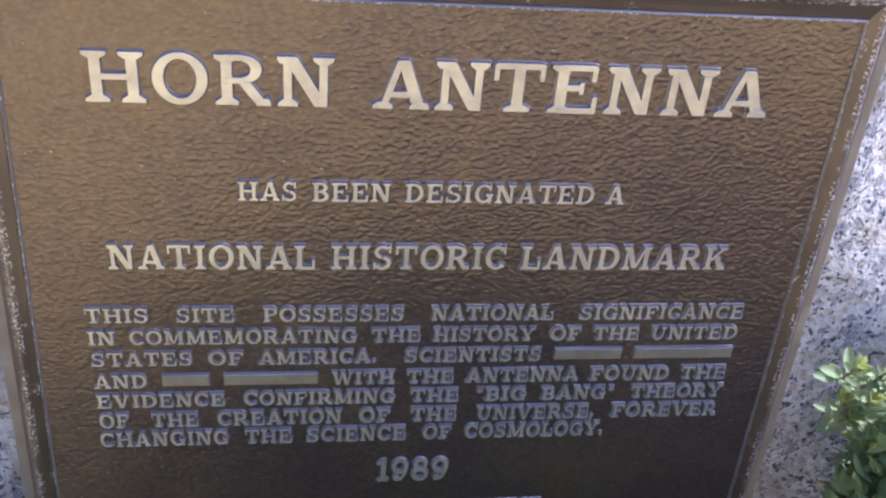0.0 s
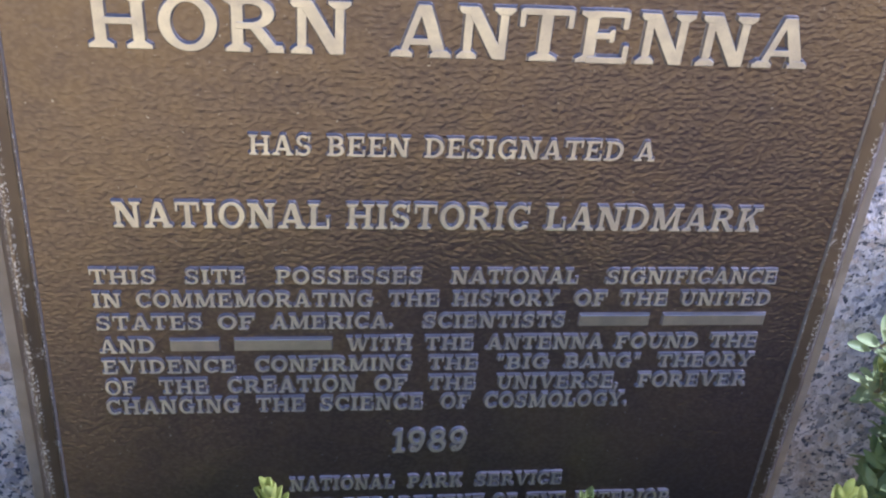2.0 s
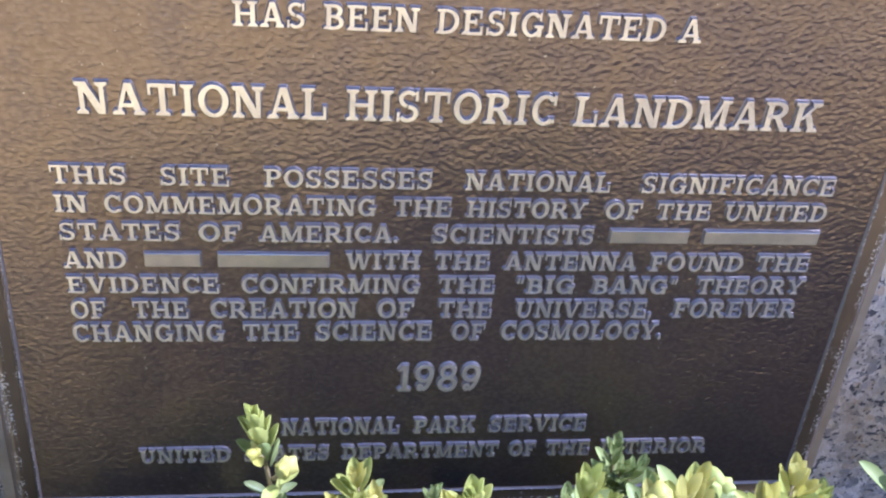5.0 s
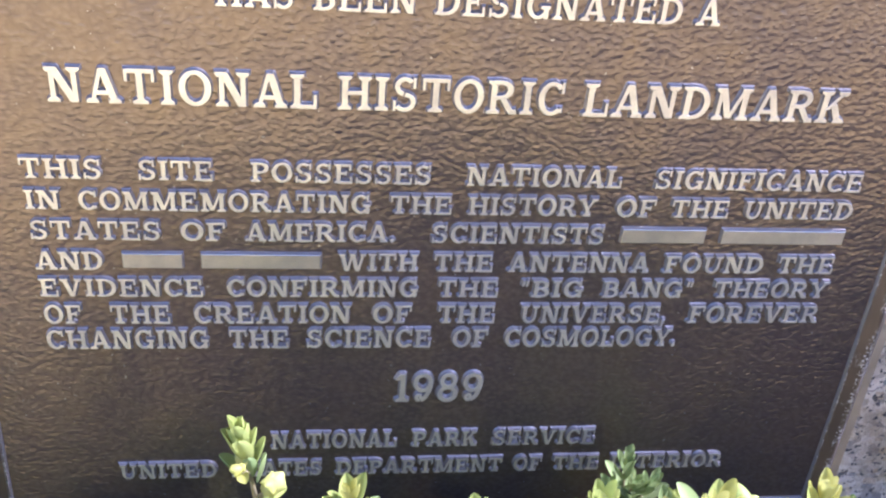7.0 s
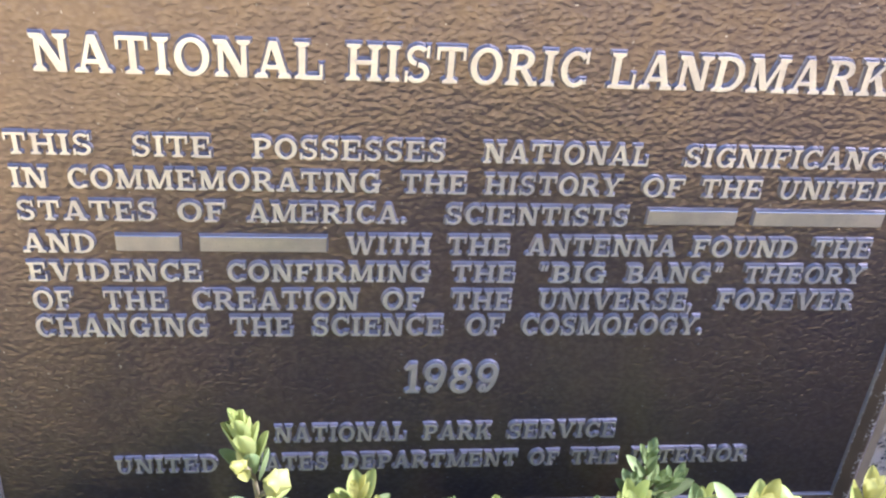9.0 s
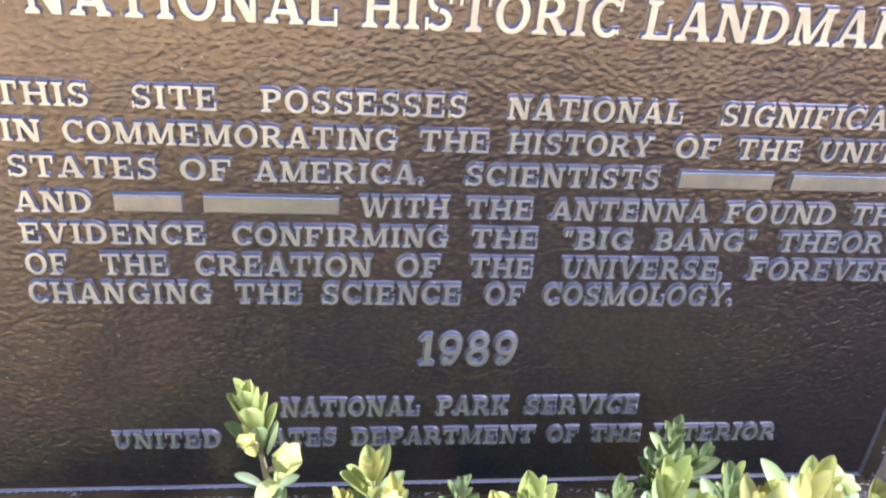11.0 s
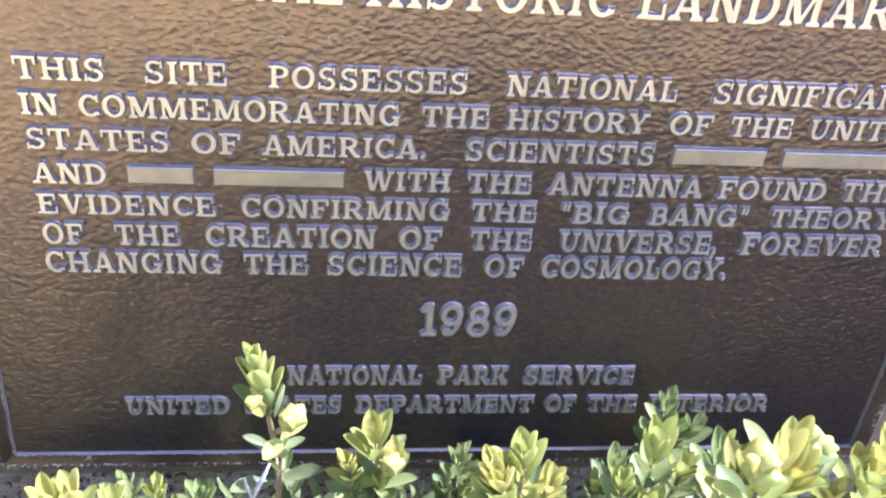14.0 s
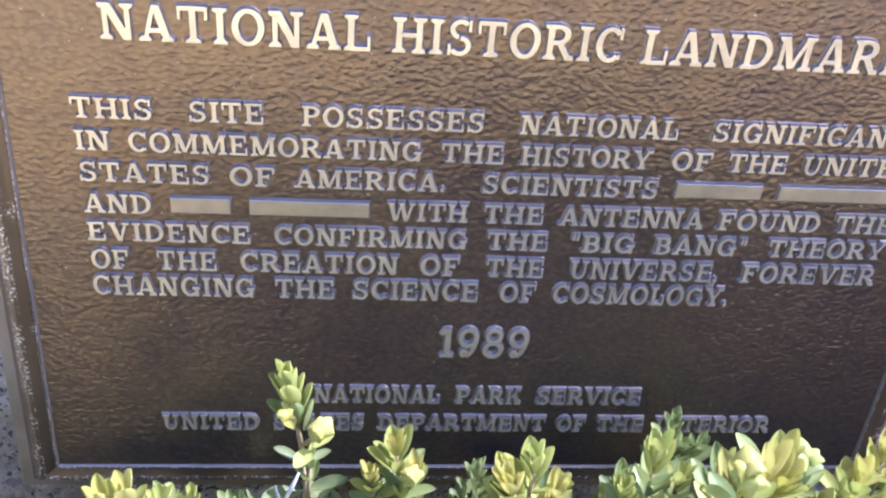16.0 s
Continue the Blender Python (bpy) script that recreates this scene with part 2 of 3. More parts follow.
# ---- granite boulder ----
def build_boulder():
    bm = bmesh.new()
    bmesh.ops.create_cube(bm, size=2)
    bmesh.ops.subdivide_edges(bm, edges=bm.edges, cuts=110, use_grid_fill=True)
    for v in bm.verts:
        p = v.co.copy()
        k = sum(abs(c) ** 7 for c in p) ** (-1 / 7)
        q = p * k
        w = Vector((0.06 + 0.78 * q.x * (1 - 0.12 * q.z), 0.86 + 0.345 * q.y, 0.60 + 0.80 * q.z))
        d = 0.05 * noise.noise(w * 1.6) + 0.018 * noise.noise(w * 6) + 0.006 * noise.noise(w * 22) + 0.003 * noise.noise(w * 60)
        near = max(0.0, 1 - math.hypot(w.x / 0.42, (w.z - 0.93) / 0.42)) ** 0.5 if w.y < 0.7 else 0.0
        out = Vector((q.x ** 3, q.y ** 3, q.z ** 3)).normalized()
        w += out * d * (1 - 0.85 * near)
        if w.y < 0.7:
            w.y = max(w.y, 0.5215 + 0.003 * noise.noise(w * 30) + 0.0015 * noise.noise(w * 110))
            # the upper face turns away to the open side
            w.y += min(0.08, 0.42 * max(0.0, w.x - 0.238)) * min(1.0, max(0.0, (w.z - 0.90) / 0.16)) * min(1.0, (0.7 - w.y) / 0.14)
            if near > 0.0 and w.x < 0.238:
                w.y = w.y * (1 - near) + near * (0.523 + 0.003 * noise.noise(w * 30) + 0.0015 * noise.noise(w * 110))
        v.co = w
    tagged(part("boulder", bm, GRANITE, None, smooth=True), "rough pale grey granite boulder carrying a bronze plaque", "boulder")


# ---- plaque ----
BOT, TOP = 0.7445, 1.1160


def left(z):
    """The panel's left edge; it narrows a little upwards."""
    return -0.2115 + 0.0280 * (z - 0.745)


def right(z):
    return 0.2105 - 0.0300 * (z - 0.745)


def frame_sweep(name, profile, material, parent, label="", worn=()):
    """A moulding round the panel; profile: steps of (outward, depth), mitred at the corners; worn: the steps of the second material."""
    bm = bmesh.new()
    rings = []
    for out, y in profile:
        c, d = BOT - out, TOP + 1.4 * max(out, 0)
        sw, se, ne, nw = (left(c) - out, c), (right(c) + out, c), (right(d) + out, d), (left(d) - out, d)
        ring = []
        for (x0, z0), (x1, z1) in ((sw, se), (se, ne), (ne, nw), (nw, sw)):
            for s in range(24):
                x, z = x0 + (x1 - x0) * s / 24, z0 + (z1 - z0) * s / 24
                ring.append(bm.verts.new((x, y + 0.00035 * noise.noise((40 * x, 40 * z, 90 * out)), z)))
        rings.append(ring)
    n = len(rings[0])
    for j, (r0, r1) in enumerate(zip(rings, rings[1:])):
        for s in range(n):
            bm.faces.new((r0[s], r1[s], r1[(s + 1) % n], r0[(s + 1) % n])).material_index = int(j in worn)
    bmesh.ops.recalc_face_normals(bm, faces=bm.faces)
    return part(name, bm, material, parent, label)


def stem(x, y0=0.0, y1=1.0, w=0.215):
    return [(x - w / 2, y0), (x + w / 2, y0), (x + w / 2, y1), (x - w / 2, y1)]


def bar(x0, x1, y, h=0.13):
    return [(x0, y - h / 2), (x1, y - h / 2), (x1, y + h / 2), (x0, y + h / 2)]


def foot(x, w=0.46, h=0.10):
    return [(x - w / 2, 0), (x + w / 2, 0), (x + w / 2, h * 0.75), (x + 0.11, h * 1.5), (x - 0.11, h * 1.5), (x - w / 2, h * 0.75)]


def cap(x, w=0.46, h=0.10):
    return [(px, 1 - py) for px, py in foot(x, w, h)][::-1]


def diag(x0, y0, x1, y1, w):
    w *= 1.12
    p = [(x0 - w / 2, y0), (x0 + w / 2, y0), (x1 + w / 2, y1), (x1 - w / 2, y1)]
    return p if y1 > y0 else p[::-1]


def beak(x, y, h, w=0.10):
    return [(x - w / 2, y), (x + w / 2, y), (x + w / 2, y + h), (x - w / 2, y + h)]


def arc(cx, cy, rx, ry, a0, a1, wx=0.22, wy=0.135, n=14):
    t = [radians(a0 + (a1 - a0) * k / n) for k in range(n + 1)]
    outer = [(cx + rx * math.cos(a), cy + ry * math.sin(a)) for a in t]
    inner = [(cx + (rx - wx) * math.cos(a), cy + (ry - wy) * math.sin(a)) for a in t]
    return outer + inner[::-1]


def glyph(ch):
    """Width and strokes of a wide slab-serif capital, one unit high."""
    s = stem(0.24)
    st = [s, foot(0.24), cap(0.24)]
    if ch == "A":
        return 1.12, [diag(0.20, 0, 0.53, 1, 0.13), diag(0.92, 0, 0.57, 1, 0.22), bar(0.30, 0.85, 0.30), foot(0.20, 0.40), foot(0.92, 0.40)]
    if ch == "B":
        return 0.96, st + [arc(0.52, 0.735, 0.34, 0.265, -90, 90), arc(0.52, 0.28, 0.40, 0.28, -90, 90), bar(0.2, 0.53, 0.945), bar(0.2, 0.53, 0.525), bar(0.2, 0.53, 0.055)]
    if ch in "CG":
        g = [arc(0.54, 0.5, 0.50, 0.52, 42, 318), beak(0.90, 0.66, 0.34)]
        return (1.0, g + [beak(0.90, 0.08, 0.14, 0.08)]) if ch == "C" else (1.10, g + [stem(0.90, 0.0, 0.42), bar(0.66, 1.08, 0.43)])
    if ch == "D":
        return 1.08, st + [arc(0.48, 0.5, 0.56, 0.50, -90, 90), bar(0.2, 0.49, 0.945), bar(0.2, 0.49, 0.055)]
    if ch in "EF":
        g = st + [bar(0.2, 0.86, 0.945), beak(0.84, 0.66, 0.33), bar(0.3, 0.62, 0.53), beak(0.62, 0.40, 0.26, 0.09)]
        return (1.0, g + [bar(0.2, 0.92, 0.055), beak(0.90, 0.0, 0.36)]) if ch == "E" else (0.94, g + [foot(0.26, 0.54)])
    if ch == "H":
        return 1.16, st + [stem(0.92), foot(0.92), cap(0.92), bar(0.3, 0.9, 0.51)]
    if ch == "I":
        return 0.50, [stem(0.25), foot(0.25), cap(0.25)]
    if ch == "K":
        return 1.10, st + [diag(0.34, 0.40, 0.84, 0.94, 0.14), diag(0.86, 0.05, 0.56, 0.60, 0.23), foot(0.88, 0.42), cap(0.84, 0.40)]
    if ch == "L":
        return 0.92, st + [bar(0.2, 0.86, 0.055), beak(0.84, 0.0, 0.42)]
    if ch == "M":
        return 1.36, [stem(0.22, w=0.15), stem(1.12), diag(0.62, 0.06, 0.26, 1, 0.22), diag(0.64, 0.06, 1.08, 1, 0.13), foot(0.22, 0.40), foot(1.12, 0.46), cap(0.2, 0.36), cap(1.14, 0.38)]
    if ch == "N":
        return 1.14, [stem(0.22, w=0.17), stem(0.92, w=0.17), diag(0.88, 0, 0.26, 1, 0.25), foot(0.22, 0.40), cap(0.18, 0.34), cap(0.92, 0.42)]
    if ch == "O":
        return 1.10, [arc(0.55, 0.5, 0.53, 0.52, -92, 92, n=18), arc(0.55, 0.5, 0.53, 0.52, 90, 270, n=18)]
    if ch in "PR":
        g = st + [arc(0.54, 0.72, 0.38, 0.28, -90, 90), bar(0.2, 0.55, 0.945), bar(0.2, 0.55, 0.495)]
        return (0.96, g) if ch == "P" else (1.10, g + [diag(0.90, 0.04, 0.56, 0.48, 0.22), foot(0.94, 0.30)])
    if ch == "S":
        return 0.92, [arc(0.45, 0.735, 0.36, 0.285, 35, 262, 0.17), arc(0.45, 0.27, 0.40, 0.29, -150, 88, 0.18), beak(0.78, 0.68, 0.32), beak(0.10, 0.0, 0.32)]
    if ch == "T":
        return 1.04, [stem(0.52), foot(0.52, 0.50), bar(0.06, 0.98, 0.945), beak(0.09, 0.64, 0.36), beak(0.95, 0.64, 0.36)]
    if ch == "U":
        return 1.12, [stem(0.24, 0.36, 1), stem(0.88, 0.36, 1, 0.13), arc(0.545, 0.38, 0.40, 0.40, 180, 360, 0.16), cap(0.24), cap(0.88, 0.42)]
    if ch == "V":
        return 1.12, [diag(0.56, 0, 0.20, 1, 0.22), diag(0.60, 0, 0.92, 1, 0.13), cap(0.20, 0.42), cap(0.92, 0.38)]
    if ch == "W":
        return 1.56, [diag(0.46, 0, 0.18, 1, 0.21), diag(0.50, 0, 0.78, 1, 0.13), diag(1.06, 0, 0.78, 1, 0.21), diag(1.10, 0, 1.38, 1, 0.13), cap(0.18, 0.36), cap(0.78, 0.34), cap(1.38, 0.34)]
    if ch == "Y":
        return 1.10, [stem(0.55, 0, 0.50), foot(0.55), diag(0.53, 0.42, 0.18, 1, 0.21), diag(0.58, 0.42, 0.92, 1, 0.13), cap(0.18, 0.40), cap(0.92, 0.38)]
    if ch == "1":
        return 0.62, [stem(0.34), foot(0.34, 0.54), diag(0.10, 0.78, 0.30, 1.0, 0.16)]
    if ch == "8":
        return 0.92, [arc(0.46, 0.745, 0.35, 0.275, 0, 180, 0.17), arc(0.46, 0.745, 0.35, 0.275, 178, 362, 0.17), arc(0.46, 0.28, 0.42, 0.30, 0, 180, 0.19), arc(0.46, 0.28, 0.42, 0.30, 178, 362, 0.19)]
    if ch == "9":
        return 0.92, [arc(0.45, 0.68, 0.40, 0.34, 0, 182, 0.18), arc(0.45, 0.68, 0.40, 0.34, 180, 362, 0.18), arc(0.33, 0.68, 0.52, 0.70, -78, 2, 0.19, 0.16), arc(0.30, 0.15, 0.16, 0.15, 0, 360, 0.13, 0.12)]
    if ch == ".":
        return 0.30, [arc(0.15, 0.1, 0.11, 0.12, 0, 360, 0.109, 0.119)]
    if ch == ",":
        return 0.30, [arc(0.15, 0.1, 0.11, 0.12, 0, 360, 0.109, 0.119), diag(0.08, -0.2, 0.20, 0.08, 0.10)]
    return 0.52, [diag(0.13, 0.66, 0.17, 1, 0.13), diag(0.33, 0.66, 0.37, 1, 0.13)]


def eased(poly, r):
    """The outline with its sharp corners cut back, as a sand casting leaves them."""
    out = []
    for k, q in enumerate(poly):
        p, q, w = Vector(poly[k - 1]), Vector(q), Vector(poly[(k + 1) % len(poly)])
        d0, d1 = p - q, w - q
        if min(d0.length, d1.length) < 2.6 * r or d0.angle(d1) > 2.3:
            out.append(tuple(q))
            continue
        d0, d1 = d0.normalized() * r, d1.normalized() * r
        out += [tuple(q + d0), tuple(q + 0.27 * (d0 + d1)), tuple(q + d1)]
    return out


def raised(bm, poly, y, base, draft, crest):
    """A cast stroke: its face at y, a small rounded crest, and sides that flare out to the base."""
    n = len(poly)
    away = []
    for k in range(n):
        (ax, az), (bx, bz), (cx, cz) = poly[k - 1], poly[k], poly[(k + 1) % n]
        v = Vector((bz - az, ax - bx)).normalized() if (ax, az) != (bx, bz) else Vector((0, 0))
        w = Vector((cz - bz, bx - cx)).normalized() if (cx, cz) != (bx, bz) else Vector((0, 0))
        o = v + w
        away.append(o / max(0.5, o.length_squared / 2) if o.length > 1e-6 else o)
    loops = []
    for off, depth in ((-crest, y), (0, y + crest * 0.6), (0.3 * draft, y + 0.62 * (base - y)), (draft, base)):
        loops.append([bm.verts.new((x + off * o.x, depth, z + off * o.y)) for (x, z), o in zip(poly, away)])
    bm.faces.new(loops[0])
    for j, (r0, r1) in enumerate(zip(loops, loops[1:])):
        for k in range(n):
            f = bm.faces.new((r0[k], r1[k], r1[(k + 1) % n], r0[(k + 1) % n]))
            f.material_index = min(j, 1)


FACE, FLOOR = 0.5, 0.5019


def inscription(parent, text, z0, z1, spans):
    """One line of raised words; each word is set between its two ends. A row of # is a plain raised bar."""
    h = z1 - z0
    for word, (x0, x1) in zip(text.split(), spans):
        if word[0] == "#":
            bm = bmesh.new()
            raised(bm, [(x0, z0 + 0.1 * h), (x1, z0 + 0.1 * h), (x1, z1 - 0.1 * h), (x0, z1 - 0.1 * h)], FACE, FLOOR + 0.0004, 0.0008, 0.0003)
            part("raised_bar", bm, (BAR, SIDE), parent, "plain raised bar of pale bronze")
            continue
        gap, pen, letters = 0.10, 0.0, []
        for ch in word:
            w, some = glyph(ch)
            letters.append([[(pen + px, py) for px, py in s] for s in some])
            pen += w + gap
        k = (x1 - x0) / (pen - gap)
        for strokes in letters:
            bm = bmesh.new()
            for i, s in enumerate(strokes):
                raised(bm, eased([(x0 + px * k, z0 + py * h) for px, py in s], 0.035 * h), FACE - 0.00003 * i, FLOOR + 0.0004, 0.0008 + 0.018 * h, 0.009 * h)
            part("letter", bm, (LETTER, SIDE), parent)


def build_plaque():
    plaque = tagged(new("plaque"), "dark brown bronze plaque with raised pale lettering, fixed to granite", "plaque")
    plaque.location = (0, 0, 0)
    bm = bmesh.new()

    def face(u, v):
        z = BOT - 0.001 + (TOP - BOT + 0.002) * v
        x = left(z) - 0.001 + (right(z) - left(z) + 0.002) * u
        return (x, FLOOR + 0.0005 * noise.noise((x, z, 3.0)) + 0.00008 * noise.noise((70 * x, 0, 75 * z)), z)

    sheet(bm, 160, 140, face)
    panel = part("panel", bm, PANEL, plaque, "leather-textured dark brown bronze panel", smooth=True)
    frame_sweep("bead", [(-0.0013, 0.5030), (-0.0008, 0.5012), (-0.0002, 0.5004), (0.0003, 0.5004), (0.0008, 0.5010), (0.0014, 0.5030)], (SIDE, WORN), plaque, "thin raised bead with worn bright edge", (2,))
    frame_sweep("moulding", [(0.0012, 0.5015), (0.0035, 0.5010), (0.0058, 0.5004), (0.0070, 0.5000), (0.0080, 0.4999), (0.0092, 0.5006), (0.0115, 0.5032), (0.0145, 0.5064), (0.0150, 0.5120)], (BORDER, WORN), plaque, "smooth brown bronze border moulding with a scratched crest", (2, 3, 4, 5))
    frame_sweep("flange", [(0.0146, 0.5070), (0.0200, 0.5074), (0.0208, 0.5084), (0.0211, 0.5255)], FLANGE, plaque, "dull grey-tan outer flange")
    inscription(panel, "HORN A N T E N N A", 1.0655, 1.0900, ((-0.166, -0.054), (-0.0362, -0.0092), (-0.0072, 0.0185), (0.0195, 0.0462), (0.0478, 0.0735), (0.0757, 0.1015), (0.1047, 0.1312), (0.1330, 0.1602)))
    inscription(panel, "HAS BEEN DESIGNATED A", 1.015, 1.0255, ((-0.1, -0.071), (-0.064, -0.025), (-0.018, 0.08), (0.086, 0.096)))
    inscription(panel, "NATIONAL HISTORIC LANDMARK", 0.9745, 0.989, ((-0.165, -0.062), (-0.054, 0.038), (0.046, 0.161)))
    inscription(panel, "THIS SITE POSSESSES NATIONAL SIGNIFICANCE", 0.941, 0.950, ((-0.18, -0.148), (-0.134, -0.104), (-0.089, -0.014), (0.001, 0.069), (0.084, 0.18)))
    inscription(panel, "IN COMMEMORATING THE HISTORY OF THE UNITED", 0.9265, 0.9355, ((-0.18, -0.166), (-0.159, -0.039), (-0.031, -0.004), (0.003, 0.06), (0.069, 0.087), (0.094, 0.121), (0.128, 0.18)))
    inscription(panel, "STATES OF AMERICA. SCIENTISTS #### #######", 0.912, 0.921, ((-0.18, -0.127), (-0.119, -0.1), (-0.092, -0.028), (-0.012, 0.066), (0.074, 0.113), (0.121, 0.18)))
    inscription(panel, "AND ### ###### WITH THE ANTENNA FOUND THE", 0.8968, 0.906, ((-0.18, -0.152), (-0.144, -0.119), (-0.111, -0.06), (-0.052, -0.017), (-0.01, 0.017), (0.024, 0.09), (0.097, 0.145), (0.152, 0.18)))
    inscription(panel, "EVIDENCE CONFIRMING THE \"BIG BANG\" THEORY", 0.8828, 0.892, ((-0.18, -0.111), (-0.101, -0.016), (-0.007, 0.021), (0.031, 0.061), (0.07, 0.114), (0.124, 0.181)))
    inscription(panel, "OF THE CREATION OF THE UNIVERSE, FOREVER", 0.868, 0.878, ((-0.18, -0.164), (-0.152, -0.126), (-0.116, -0.046), (-0.036, -0.018), (-0.006, 0.021), (0.033, 0.104), (0.115, 0.181)))
    inscription(panel, "CHANGING THE SCIENCE OF COSMOLOGY.", 0.8538, 0.8642, ((-0.181, -0.11), (-0.101, -0.074), (-0.066, -0.008), (0.002, 0.019), (0.027, 0.112)))
    inscription(panel, "1989", 0.820, 0.8375, ((-0.024, 0.020),))
    inscription(panel, "NATIONAL PARK SERVICE", 0.790, 0.800, ((-0.083, -0.021), (-0.013, 0.02), (0.028, 0.082)))
    inscription(panel, "UNITED STATES DEPARTMENT OF THE INTERIOR", 0.7715, 0.781, ((-0.157, -0.11), (-0.103, -0.058), (-0.051, 0.035), (0.041, 0.056), (0.062, 0.087), (0.093, 0.155)))


build_ground()
build_boulder()
build_plaque()


# ---- boxwood shrubs ----
def leaf_mesh(name, material, width, cup, curl):
    """A leaf one unit long along z, its upper face towards -y; cup hollows it across, curl bends it along."""
    bm = bmesh.new()

    def f(u, v):
        side = 2 * u - 1
        v = 1 - (1 - v) ** 1.5
        w = width * max(0.07, math.sin(math.pi * (0.03 + 0.97 * v) ** 1.22) ** 0.57)
        a = curl * v
        x, lift = side * w / 2, cup * w * (side * side - 0.35) - 0.02 * (1 - abs(side)) * math.sin(math.pi * v)
        z = math.sin(a) / curl if abs(curl) > 0.01 else v
        y = -(1 - math.cos(a)) / curl if abs(curl) > 0.01 else 0.0
        return (x * (1 - 0.25 * cup * abs(side)), y - lift * math.cos(a), z - lift * math.sin(a) * 0.5)

    sheet(bm, 6, 9, f)
    me = bpy.data.meshes.new(name)
    bm.normal_update()
    bm.to_mesh(me)
    bm.free()
    me.materials.append(material)
    me.polygons.foreach_set("use_smooth", [True] * len(me.polygons))
    return me


TONES = {"sage": LEAF_SAGE, "cream": LEAF_CREAM, "young": LEAF_YOUNG, "mid": LEAF_MID, "deep": LEAF_DEEP, "old": LEAF_OLD_SHADED}
LEAVES = {(tone, shape): leaf_mesh("leaf", m, *dims) for tone, m in TONES.items() for shape, dims in (("flat", (0.46, 0.22, -0.4)), ("cupped", (0.45, 0.25, -0.03)), ("curled", (0.84, 0.75, 1.9)))}
rng = random.Random(7)


def aim(base, d, up, size):
    d = d.normalized()
    side = d.cross(up)
    side = side.normalized() if side.length > 1e-4 else d.orthogonal().normalized()
    y = d.cross(side).normalized()
    m = Matrix((side, y, d)).transposed().to_4x4()
    return Matrix.Translation(base) @ m @ Matrix.Diagonal((size, size, size, 1))


def shoot(shrub, tip, tones, length=0.10, pairs=7, size=0.0125, step=0.0062, lean=(0, 0), shape="cupped", turn=None, reach=46, rooted=None, first=12, twist=math.pi / 2):
    """An upright twig with leaves in crossed pairs: upright and small at the tip, wide open lower down."""
    tip, size, step = Vector(tip), size * 1.16, step * 0.95
    d = Vector((lean[0], lean[1], 1)).normalized()
    top = tip - d * size * 0.85
    root = tip - d * length
    root = Vector(rooted) if rooted else root + Vector((rng.uniform(-0.01, 0.01), rng.uniform(-0.01, 0.015), 0))
    bm = bmesh.new()
    sway = 0.0 if rooted else 0.003
    mid = (top + root) / 2 + Vector((rng.uniform(-sway, sway), rng.uniform(-sway, sway), 0))
    tube(bm, (root, mid, top), (0.0012, 0.0010, 0.0007))
    twig = part("shoot", bm, STEM, shrub, smooth=True)
    azimuth = rng.uniform(0, math.pi) if turn is None else turn
    at = 0.0
    for k in range(pairs):
        f = k / max(1, pairs - 1)
        node = top - d * at
        tone = tones[min(len(tones) - 1, int(f * len(tones)))]
        open_by = radians(first + 0.85 * reach * f ** 1.1)
        for s in (0, math.pi) if k % 2 == 0 or f > 0.8 else (0.2, math.pi, 1.6 + 3.1 * (k % 4 > 1)):
            a = azimuth + s + rng.uniform(-0.4, 0.4)
            o = Vector((math.cos(a), math.sin(a), 0))
            tilt = open_by * rng.uniform(0.75, 1.2) + rng.uniform(-0.10, 0.12)
            ahead = d * math.cos(tilt) + o * math.sin(tilt)
            long = size * (0.80 + 0.35 * min(1, 1.6 * f)) * rng.uniform(0.72, 1.15)
            kind = shape if f < 0.65 or reach < 20 else "flat"
            leaf = new("leaf", LEAVES[tone, kind])
            leaf.parent = twig
            leaf.matrix_local = aim(node + o * 0.0008, ahead, -o if f < 0.9 else d, long)
        azimuth += twist + rng.uniform(-0.2, 0.2)
        at += step * (0.55 + 0.9 * f)
    return twig


def branch(shrub, a, b, r):
    bm = bmesh.new()
    a, b = Vector(a), Vector(b)
    m = (a + b) / 2 + Vector((rng.uniform(-0.02, 0.02), rng.uniform(-0.02, 0.02), 0.02))
    tube(bm, (a, m, b), (r, r * 0.75, r * 0.4))
    return part("branch", bm, STEM, shrub, smooth=True)


